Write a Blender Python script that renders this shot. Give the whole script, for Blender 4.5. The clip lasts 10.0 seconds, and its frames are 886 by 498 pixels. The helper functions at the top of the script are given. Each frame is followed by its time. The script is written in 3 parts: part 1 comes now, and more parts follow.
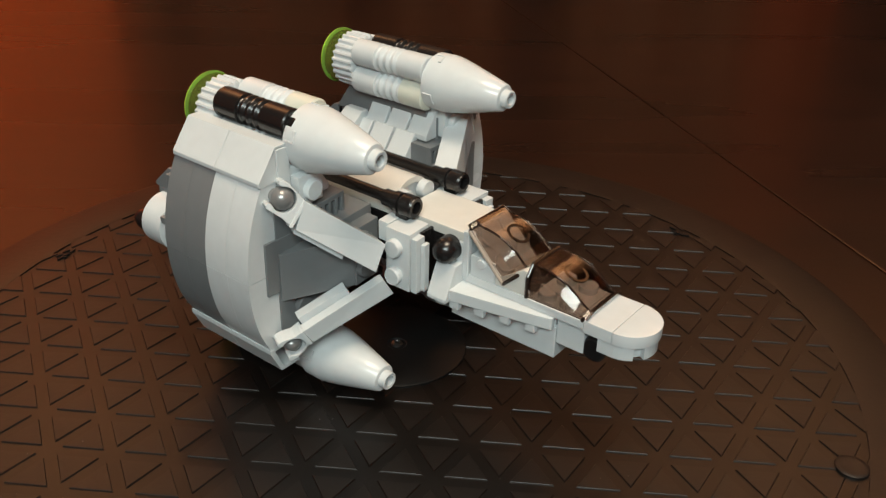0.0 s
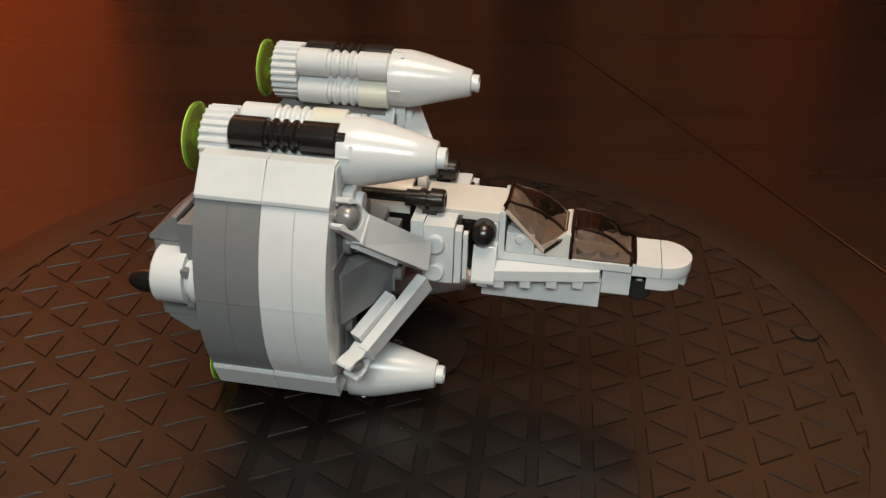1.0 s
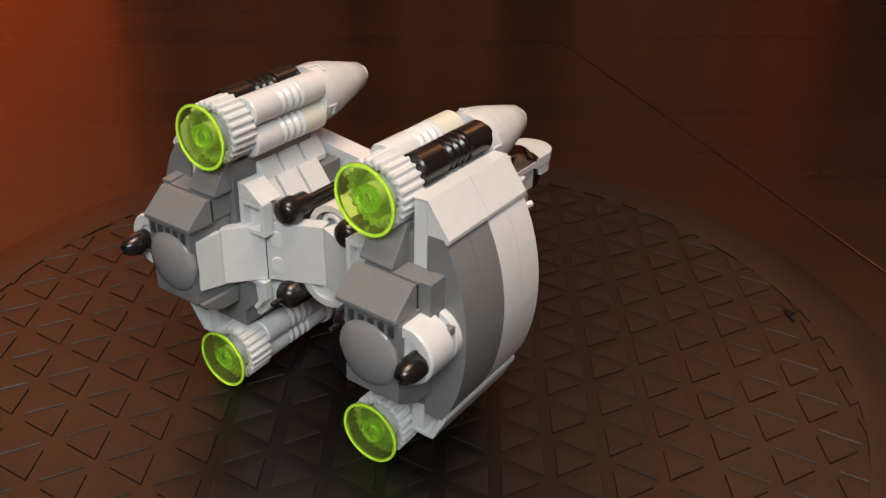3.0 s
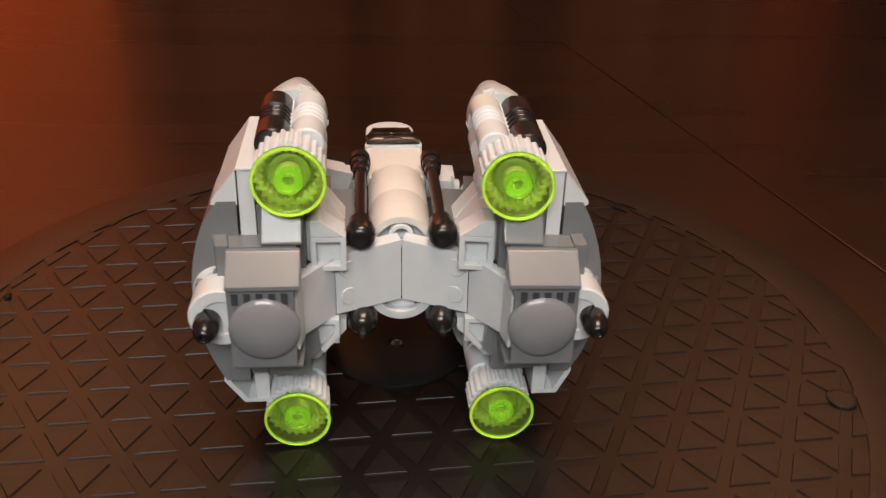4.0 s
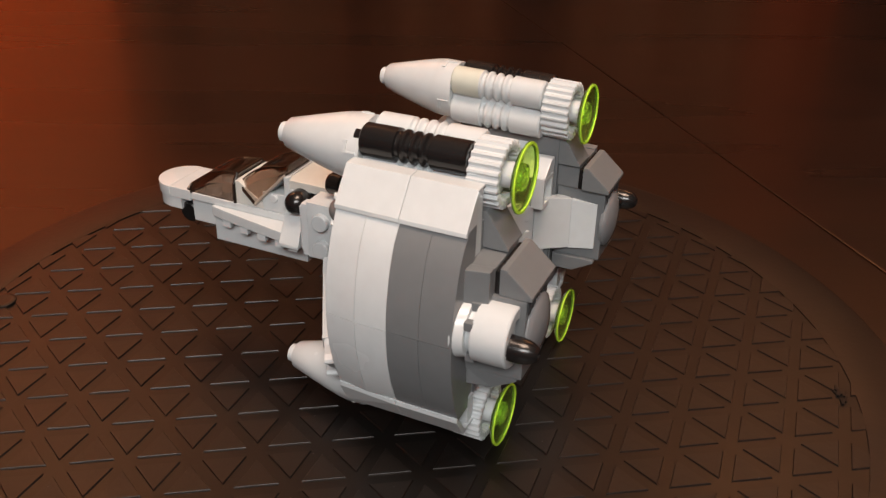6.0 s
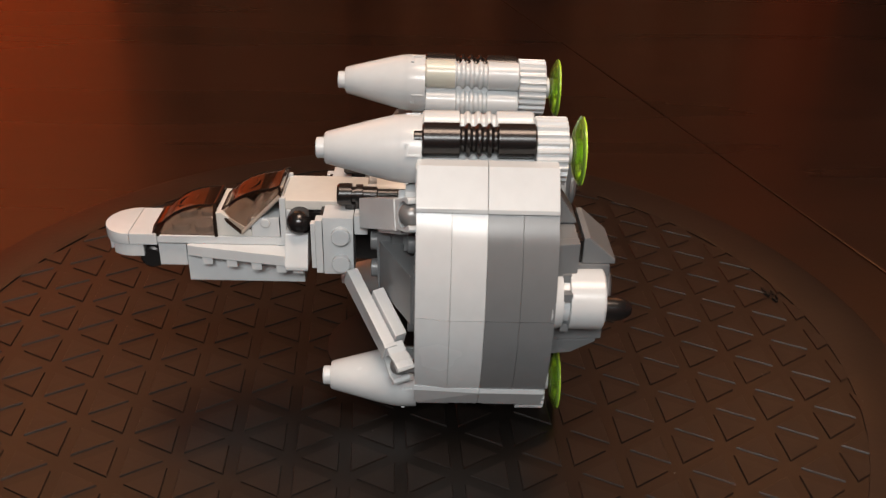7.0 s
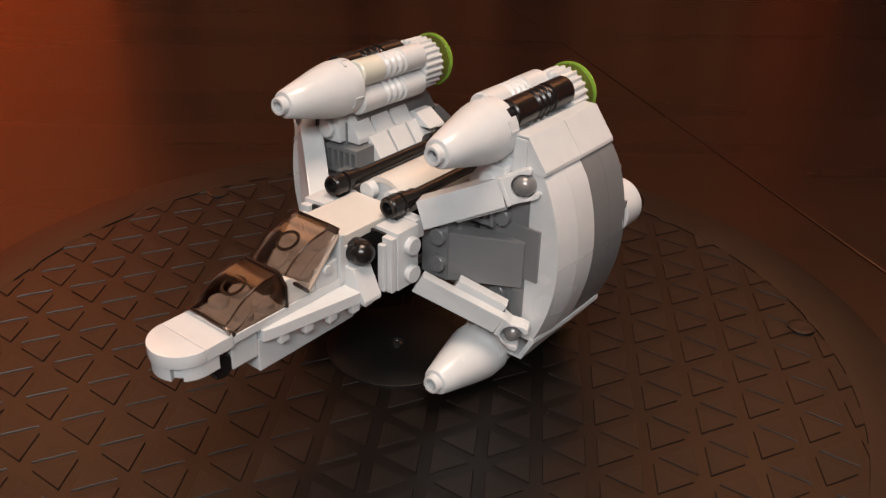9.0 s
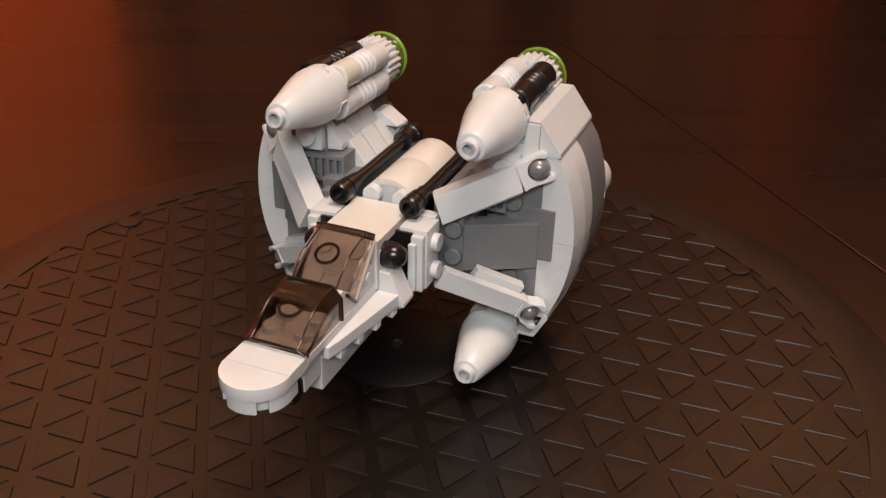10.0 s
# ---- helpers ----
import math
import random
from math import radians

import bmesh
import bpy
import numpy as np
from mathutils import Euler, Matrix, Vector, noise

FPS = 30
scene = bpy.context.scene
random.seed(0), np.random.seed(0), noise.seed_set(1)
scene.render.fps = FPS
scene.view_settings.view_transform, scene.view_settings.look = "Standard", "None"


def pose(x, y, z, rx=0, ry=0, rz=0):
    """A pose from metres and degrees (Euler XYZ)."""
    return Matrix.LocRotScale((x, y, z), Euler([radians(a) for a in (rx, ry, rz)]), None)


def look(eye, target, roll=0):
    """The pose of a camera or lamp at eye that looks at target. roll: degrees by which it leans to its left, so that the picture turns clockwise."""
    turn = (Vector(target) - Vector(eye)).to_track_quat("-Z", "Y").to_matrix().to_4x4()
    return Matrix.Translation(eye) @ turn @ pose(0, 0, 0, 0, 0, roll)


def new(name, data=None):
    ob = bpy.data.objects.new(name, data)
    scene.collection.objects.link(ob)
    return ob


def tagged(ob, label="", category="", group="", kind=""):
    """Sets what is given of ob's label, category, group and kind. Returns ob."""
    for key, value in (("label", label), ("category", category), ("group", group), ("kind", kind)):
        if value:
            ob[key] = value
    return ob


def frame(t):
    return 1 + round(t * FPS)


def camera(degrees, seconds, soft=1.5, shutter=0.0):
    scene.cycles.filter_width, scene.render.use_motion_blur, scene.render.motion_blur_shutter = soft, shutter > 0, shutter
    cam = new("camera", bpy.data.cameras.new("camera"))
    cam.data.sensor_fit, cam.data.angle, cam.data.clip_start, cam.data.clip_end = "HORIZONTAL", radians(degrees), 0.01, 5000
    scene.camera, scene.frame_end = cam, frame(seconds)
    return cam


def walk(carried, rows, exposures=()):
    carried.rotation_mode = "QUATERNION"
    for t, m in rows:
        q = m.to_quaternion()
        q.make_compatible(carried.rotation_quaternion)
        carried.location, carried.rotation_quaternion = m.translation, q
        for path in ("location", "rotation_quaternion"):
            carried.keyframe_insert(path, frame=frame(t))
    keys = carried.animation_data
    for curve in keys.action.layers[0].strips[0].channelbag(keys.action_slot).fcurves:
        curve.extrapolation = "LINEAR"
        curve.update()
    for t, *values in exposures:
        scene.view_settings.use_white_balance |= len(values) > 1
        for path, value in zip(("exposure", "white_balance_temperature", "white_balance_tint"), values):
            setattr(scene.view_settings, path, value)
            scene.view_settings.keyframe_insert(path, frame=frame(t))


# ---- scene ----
MM = 0.001

# ---- camera, standing still ----
cam = camera(51.88, 10.0, soft=1.3, shutter=0.3)
EYE = Vector((0.0, -0.2233, 0.1546))
CAM_POSE = look(EYE, EYE + Vector((0.05035, 0.87467, -0.48210)), 1.62)
walk(cam, [(0.0, CAM_POSE), (10.0, CAM_POSE)],
     exposures=[(0.0, 0.08, 6330, 4), (1.5, -0.10, 6550, 11), (2.5, 0.09, 6620, 15), (5.5, 0.13, 6820, 20), (7.0, -0.10, 6660, 18),
                (7.5, -0.13, 6680, 19), (8.5, 0.0, 6730, 20), (10.0, 0.05, 6810, 22)])

# turn of the turntable, seconds and degrees
TURN = [(0.0, 0.0), (0.5, 11.2), (1.0, 28.1), (1.5, 48.5), (2.0, 64.0), (2.5, 80.6), (2.7, 86.2), (3.8, 121.8),
        (4.0, 133.0), (4.5, 147.1), (5.0, 161.5), (5.5, 176.3), (5.7, 184.9), (6.8, 211.2), (7.0, 218.5), (7.5, 231.9),
        (8.0, 246.0), (8.5, 257.9), (9.0, 269.4), (9.5, 280.4), (10.0, 286.4)]
HEADING = -40.86

# ---- world and lamps ----
world = bpy.data.worlds.new("world")
scene.world = world
world.use_nodes = True
world.node_tree.nodes["Background"].inputs["Color"].default_value = (1.0, 0.75, 0.55, 1)
world.node_tree.nodes["Background"].inputs["Strength"].default_value = 0.008
scene.view_settings.exposure = 0.0


def area_lamp(name, eye, target, sx, sy, watts, colour):
    data = bpy.data.lights.new(name, "AREA")
    data.shape, data.size, data.size_y, data.energy, data.color = "RECTANGLE", sx, sy, watts, colour
    ob = new(name, data)
    ob.matrix_world = look(eye, target)
    return ob


area_lamp("room_lamp", (-0.05, -0.60, 0.50), (0, 0, 0.03), 0.38, 0.16, 3.9, (0.94, 1.0, 0.96))
area_lamp("ceiling_lamp", (0.10, -0.28, 1.42), (0, 0, 0), 0.6, 0.5, 18.0, (1.0, 0.77, 0.58))
# unseen light that makes the low left wall glow orange in the table
area_lamp("unseen_wall_light", (-0.95, 0.85, 0.15), (-0.75, 1.3, 0.25), 0.25, 0.25, 2.3, (1.0, 0.20, 0.03))
# weak unseen light, added to redden the strip reflected at right
area_lamp("unseen_wall_light", (0.72, 0.95, 0.12), (0.65, 1.3, 0.3), 0.2, 0.2, 0.22, (1.0, 0.20, 0.03))
# unseen lights added high by the wall, for warm sheen on the platter's sides
area_lamp("sheen_fill", (-0.75, 0.80, 1.35), (-0.60, 1.3, 1.42), 0.3, 0.3, 20.0, (1.0, 0.76, 0.53))
area_lamp("sheen_fill", (0.85, 0.80, 1.35), (0.68, 1.3, 1.45), 0.3, 0.3, 23.0, (1.0, 0.72, 0.48))

# ---- materials ----


def material(name, colour, rough=0.35, metal=0.0, grain=0.0, grain_scale=400.0, bump=0.0, bump_scale=900.0, tint=None,
             transmission=0.0, ior=1.5, coat=0.0, rough_var=0.08, stretch=None):
    m = bpy.data.materials.new(name)
    m.use_nodes = True
    nt = m.node_tree
    b = nt.nodes["Principled BSDF"]
    b.inputs["Base Color"].default_value = (*colour, 1)
    b.inputs["Roughness"].default_value = rough
    b.inputs["Metallic"].default_value = metal
    b.inputs["IOR"].default_value = ior
    b.inputs["Transmission Weight"].default_value = transmission
    b.inputs["Coat Weight"].default_value = coat
    tc = nt.nodes.new("ShaderNodeTexCoord")
    mp = nt.nodes.new("ShaderNodeMapping")
    if stretch:
        mp.inputs["Scale"].default_value = stretch
    nt.links.new(tc.outputs["Object"], mp.inputs["Vector"])
    if grain > 0:
        n1 = nt.nodes.new("ShaderNodeTexNoise")
        n1.inputs["Scale"].default_value = grain_scale
        n1.inputs["Detail"].default_value = 5
        n2 = nt.nodes.new("ShaderNodeTexNoise")
        n2.inputs["Scale"].default_value = grain_scale * 0.12
        n2.inputs["Detail"].default_value = 3
        nt.links.new(mp.outputs["Vector"], n1.inputs["Vector"])
        nt.links.new(mp.outputs["Vector"], n2.inputs["Vector"])
        add = nt.nodes.new("ShaderNodeMath")
        add.operation = "ADD"
        nt.links.new(n1.outputs["Fac"], add.inputs[0])
        nt.links.new(n2.outputs["Fac"], add.inputs[1])
        rng = nt.nodes.new("ShaderNodeMapRange")
        rng.inputs["From Min"].default_value, rng.inputs["From Max"].default_value = 0.7, 1.3
        nt.links.new(add.outputs[0], rng.inputs["Value"])
        mix = nt.nodes.new("ShaderNodeMix")
        mix.data_type = "RGBA"
        dark = tint or tuple(c * (1 - grain) for c in colour)
        mix.inputs[6].default_value = (*dark, 1)
        mix.inputs[7].default_value = (*colour, 1)
        nt.links.new(rng.outputs[0], mix.inputs[0])
        nt.links.new(mix.outputs[2], b.inputs["Base Color"])
        r2 = nt.nodes.new("ShaderNodeMapRange")
        r2.inputs["To Min"].default_value, r2.inputs["To Max"].default_value = max(0.02, rough - rough_var), rough + rough_var
        nt.links.new(n2.outputs["Fac"], r2.inputs["Value"])
        nt.links.new(r2.outputs[0], b.inputs["Roughness"])
    if bump > 0:
        n3 = nt.nodes.new("ShaderNodeTexNoise")
        n3.inputs["Scale"].default_value = bump_scale
        nt.links.new(mp.outputs["Vector"], n3.inputs["Vector"])
        bp = nt.nodes.new("ShaderNodeBump")
        bp.inputs["Strength"].default_value = bump
        bp.inputs["Distance"].default_value = 0.0004
        nt.links.new(n3.outputs["Fac"], bp.inputs["Height"])
        nt.links.new(bp.outputs["Normal"], b.inputs["Normal"])
    return m


WHITE = material("light_grey_plastic", (0.60, 0.635, 0.65), 0.24, grain=0.06, grain_scale=300, bump=0.04, bump_scale=300)
# the light grey again, with the warm light from above put into its colour
WARM_LIT = material("warm_lit_plastic", (0.65, 0.64, 0.60), 0.24, grain=0.06, grain_scale=300, bump=0.04, bump_scale=300)
PALE = material("yellowed_white_plastic", (0.62, 0.635, 0.555), 0.24, grain=0.06, grain_scale=300, bump=0.04, bump_scale=300)
DARK = material("dark_grey_plastic", (0.168, 0.178, 0.185), 0.31, grain=0.08, grain_scale=300, bump=0.04, bump_scale=300)
MIDGREY = material("mid_grey_plastic", (0.21, 0.22, 0.23), 0.2, grain=0.05)
SLOT = material("slot_shade", (0.05, 0.052, 0.056), 0.4, grain=0.1)
PEARL = material("pearl_grey_plastic", (0.24, 0.24, 0.24), 0.3, metal=0.35, grain=0.08)
BLACK = material("black_plastic", (0.011, 0.010, 0.010), 0.25, grain=0.1, bump=0.03, bump_scale=300)
NEON = material("green_clear_plastic", (0.70, 0.97, 0.22), 0.03, transmission=0.93, ior=1.2)
NEON_SHADE = material("green_dulled_lip", (0.27, 0.46, 0.08), 0.15, transmission=0.5, ior=1.3)
NEON_GLOW = material("green_edge_glow", (0.72, 1.0, 0.12), 0.2, transmission=0.6, ior=1.3)
SMOKE = material("smoky_brown_clear_plastic", (0.205, 0.142, 0.110), 0.07, transmission=1.0, ior=1.45)
SMOKE_EDGE = material("smoky_brown_edge", (0.022, 0.013, 0.009), 0.16, transmission=0.2, ior=1.45)
SILL = material("pale_clear_plastic_edge", (0.55, 0.47, 0.40), 0.12, transmission=0.4, ior=1.3)
GROOVE = material("glossy_black_groove", (0.005, 0.0038, 0.0031), 0.36, ior=1.45, grain=0.3, grain_scale=150, bump=0.06, bump_scale=200)
RUBBER = material("black_moulded_plastic", (0.0065, 0.0045, 0.0036), 0.40, grain=0.25, grain_scale=180, bump=0.15, bump_scale=500)
HUBMAT = material("smooth_black_plastic", (0.006, 0.006, 0.006), 0.5, ior=1.35, grain=0.15)
STEEL = material("dull_steel", (0.14, 0.135, 0.13), 0.45, metal=1.0, grain=0.1)
WOOD = material("dark_cherry_wood", (0.016, 0.0044, 0.002), 0.28, grain=0.35, grain_scale=60, bump=0.015, bump_scale=120,
                stretch=(0.25, 3.0, 1.0), tint=(0.007, 0.0025, 0.0015), rough_var=0.04, coat=0.12)
WALLPAINT = material("terracotta_paint", (0.60, 0.155, 0.038), 0.7, grain=0.15, grain_scale=8)
WALLTAN = material("sheen_tint_tan", (0.52, 0.29, 0.155), 0.7, grain=0.15, grain_scale=8)
DRAPE = material("brown_drape", (0.16, 0.07, 0.032), 0.8, grain=0.3, grain_scale=30)
DRAPE_DARK = material("dark_drape", (0.026, 0.011, 0.006), 0.8, grain=0.3, grain_scale=30)
DRAPE_MID = material("mid_brown_drape", (0.20, 0.082, 0.036), 0.8, grain=0.8, grain_scale=12, stretch=(1.5, 1.0, 0.04))
DRAPE_RED = material("rust_red_drape", (0.20, 0.045, 0.011), 0.8, grain=0.3, grain_scale=14)
CEILING = material("ceiling_darkened", (0.14, 0.09, 0.06), 0.8, grain=0.1, grain_scale=6)

# ---- mesh helpers; coordinates in millimetres ----


def part(name, bm, mat, parent=None, label="", s=1, smooth=False):
    """Links a bmesh as one mesh object under a thing or a part. s=-1 mirrors it to the other side."""
    for v in bm.verts:
        if s < 0 and parent is not None:
            # the starboard wing sags a little
            v.co.z -= 1.3 * min(1, max(0, (v.co.y - 10) / 20)) * min(1, max(0, (v.co.z - 17) / 8))
        if s > 0 and parent is not None and -38.5 < v.co.x < -5 and v.co.y > 36 and 12 < v.co.z < 66:
            # the port wing bulges a little
            v.co.y += 1.2 * min(1, (v.co.y - 36) / 4) * min(1, (66 - v.co.z) / 6) * min(1, (-5 - v.co.x) / 6)
        v.co = Vector((v.co.x * MM, v.co.y * MM * s, v.co.z * MM))
    bmesh.ops.recalc_face_normals(bm, faces=bm.faces)
    me = bpy.data.meshes.new(name)
    bm.to_mesh(me)
    bm.free()
    me.materials.append(mat)
    if smooth:
        for p in me.polygons:
            p.use_smooth = True
        me.set_sharp_from_angle(angle=radians(32))
    ob = new(name, me)
    if parent is not None:
        ob.parent = parent
    if label:
        tagged(ob, label)
    return ob


def bevelled(bm, width):
    if width > 0:
        sharp = [e for e in bm.edges if len(e.link_faces) == 2 and e.calc_face_angle(0) > 0.4]
        bmesh.ops.bevel(bm, geom=sharp, offset=width, segments=2, profile=0.7, affect="EDGES", clamp_overlap=True)
    return bm


def box(x0, x1, y0, y1, z0, z1, bev=0.25, bm=None):
    made = bmesh.new()
    bmesh.ops.create_cube(made, size=1.0)
    for v in made.verts:
        v.co = Vector(((x0 + x1) / 2 + v.co.x * (x1 - x0), (y0 + y1) / 2 + v.co.y * (y1 - y0), (z0 + z1) / 2 + v.co.z * (z1 - z0)))
    bevelled(made, bev)
    return joined(bm, made)


def joined(bm, made):
    if bm is None:
        return made
    me = bpy.data.meshes.new("joining")
    made.to_mesh(me)
    made.free()
    bm.from_mesh(me)
    bpy.data.meshes.remove(me)
    return bm


def prism(poly, axis, a, b, bev=0.25, bm=None):
    """A polygon pushed from a to b along an axis. axis 'x': (y, z); 'y': (x, z); 'z': (x, y)."""
    made = bmesh.new()

    def at(p, w):
        return {"x": (w, p[0], p[1]), "y": (p[0], w, p[1]), "z": (p[0], p[1], w)}[axis]
    lo = [made.verts.new(at(p, a)) for p in poly]
    hi = [made.verts.new(at(p, b)) for p in poly]
    made.faces.new(lo)
    made.faces.new(hi)
    n = len(poly)
    for i in range(n):
        made.faces.new((lo[i], lo[(i + 1) % n], hi[(i + 1) % n], hi[i]))
    bmesh.ops.recalc_face_normals(made, faces=made.faces)
    bevelled(made, bev)
    return joined(bm, made)


def lathe(profile, origin, axis="x", seg=32, bm=None, wave=None):
    """Turns (along, radius) pairs round an axis through origin. A zero radius closes the end."""
    made = bmesh.new()
    rings = []
    for w, r in profile:
        ring = []
        if r <= 0:
            ring = [(w, 0.0, 0.0)]
        else:
            for i in range(seg):
                a = 2 * math.pi * i / seg
                k = r * (wave(i) if wave else 1.0)
                ring.append((w, k * math.cos(a), k * math.sin(a)))
        vs = []
        for w2, u, v in ring:
            p = {"x": (w2, u, v), "y": (u, w2, v), "z": (u, v, w2)}[axis]
            vs.append(made.verts.new((origin[0] + p[0], origin[1] + p[1], origin[2] + p[2])))
        rings.append(vs)
    for A, B in zip(rings, rings[1:]):
        if len(A) == 1 and len(B) == 1:
            continue
        for i in range(seg):
            j = (i + 1) % seg
            if len(A) == 1:
                made.faces.new((A[0], B[i], B[j]))
            elif len(B) == 1:
                made.faces.new((A[i], A[j], B[0]))
            else:
                made.faces.new((A[i], A[j], B[j], B[i]))
    for end in (rings[0], rings[-1]):
        if len(end) > 1 and profile[0] != profile[-1]:
            made.faces.new(end)
    return joined(bm, made)


def stud(origin, axis, sign=1, r=2.4, h=1.7, bm=None, seg=24):
    return lathe([(0, r), (sign * (h - 0.2), r), (sign * h, r - 0.2), (sign * h, 0)], origin, axis, seg, bm)


def slab(a, b, c, d, depth, bev=0.3, bm=None):
    """A thick plate whose front face has the corners a, b, c, d; depth goes behind the face."""
    made = bmesh.new()
    a, b, c, d = (Vector(p) for p in (a, b, c, d))
    n = (b - a).cross(d - a).normalized() * depth
    f = [made.verts.new(p) for p in (a, b, c, d)]
    k = [made.verts.new(p + n) for p in (a, b, c, d)]
    made.faces.new(f)
    made.faces.new(k)
    for i in range(4):
        j = (i + 1) % 4
        made.faces.new((f[i], f[j], k[j], k[i]))
    bmesh.ops.recalc_face_normals(made, faces=made.faces)
    bevelled(made, bev)
    return joined(bm, made)


# ---- the room ----


def build_room():
    z = -20.0
    # table top with a joint across it
    d = Vector((0.2415, -0.9704, 0.0))
    n = Vector((0.9704, 0.2415, 0.0))
    p0 = Vector((149.2, 237.1, 0.0))
    for name, lo, hi in (("table_top", -1100.0, -0.12), ("table_leaf", 0.12, 900.0)):
        c = [p0 + d * a + n * b for a, b in ((-820, lo), (1300, lo), (1300, hi), (-820, hi))]
        t = part(name, prism([(v.x, v.y) for v in c], "z", z - 30, z, 1.1), WOOD)
        tagged(t, "dark glossy cherry wood table top", "table", kind="structure")
    for x, y in ((-560, -560), (420, -800), (-260, 720), (760, 480)):
        leg = part("table_leg", prism([(x - 40, y - 40), (x + 40, y - 40), (x + 40, y + 40), (x - 40, y + 40)], "z", -749, z - 30.5, 6), WOOD)
        tagged(leg, "dark cherry wood table leg", "table leg", kind="structure")
    floor = part("floor", box(-2500, 2500, -2500, 2500, -790, -750, 0), DRAPE)
    tagged(floor, "dark brown carpeted floor", "floor", kind="structure")
    for name, q in (("wall_south", (-2500, 2500, -2540, -2500)),
                    ("wall_west", (-2540, -2500, -2500, 1340)), ("wall_east", (2500, 2540, -2500, 1340))):
        w = part(name, box(*q, -750, 1750, 0), WALLPAINT)
        tagged(w, "terracotta orange painted wall", "wall", kind="structure")
    w = part("wall_north", box(-2500, 2500, 1300, 1340, -750, 1000, 0), WALLPAINT)
    tagged(w, "terracotta orange painted lower wall", "wall", kind="structure")
    # unseen upper wall, added in tan so the platter's sheen is less red
    w = part("wall_north_upper", box(-2500, 2500, 1302, 1340, 1000.5, 1750, 0), WALLTAN)
    tagged(w, "unseen upper wall, tan to tint the platter's sheen", "wall", kind="structure")
    # out of view; its colour is kept dark so the platter's middle reflects little
    c = part("ceiling", box(-2540, 2540, -2540, 1340, 1750, 1790, 0), CEILING)
    tagged(c, "plain unseen ceiling, coloured dark to dim the platter's reflection", "ceiling", kind="structure")



def drape(x0, x1, seed, label, mat, depth=28.0, top=1700):
    """A hanging curtain with uneven folds, in front of the north wall."""
    rnd = random.Random(seed)
    bm = bmesh.new()
    n = int((x1 - x0) / 6)
    ph = rnd.uniform(0, 6)
    front, back = [], []
    for i in range(n + 1):
        x = x0 + (x1 - x0) * i / n
        y = 1255 + depth * (math.sin(x / 19.0 + ph) * 0.6 + math.sin(x / 43.0 + 2 * ph) * 0.5)
        front.append((x, y))
        back.append((x, y + 4))
    rows = [[bm.verts.new((x, y, z)) for x, y in front + back[::-1]] for z in (-745, top)]
    m = len(rows[0])
    for i in range(m):
        j = (i + 1) % m
        bm.faces.new((rows[0][i], rows[0][j], rows[1][j], rows[1][i]))
    bm.faces.new(rows[0])
    bm.faces.new(rows[1])
    t = part("curtain", bm, mat, smooth=True)
    return tagged(t, label, "curtain", group="curtains on the north wall")


build_room()
drape(-450, -322, 1, "dark brown curtain hanging in folds", DRAPE_MID)
drape(-318, -88, 7, "brown heavy curtain hanging in folds", DRAPE)
drape(-84, -42, 2, "near-black brown curtain hanging in folds", DRAPE_DARK)
drape(-38, 170, 5, "dark brown curtain hanging in folds", DRAPE_MID)
drape(174, 256, 9, "near-black brown curtain hanging in folds", DRAPE_DARK)
drape(260, 586, 3, "brown heavy curtain hanging in folds", DRAPE)
drape(590, 738, 8, "rust red curtain hanging in folds", DRAPE_RED, top=1080)
drape(742, 1300, 4, "near-black brown curtain hanging in folds", DRAPE_DARK, top=1080)


# ---- the turntable ----


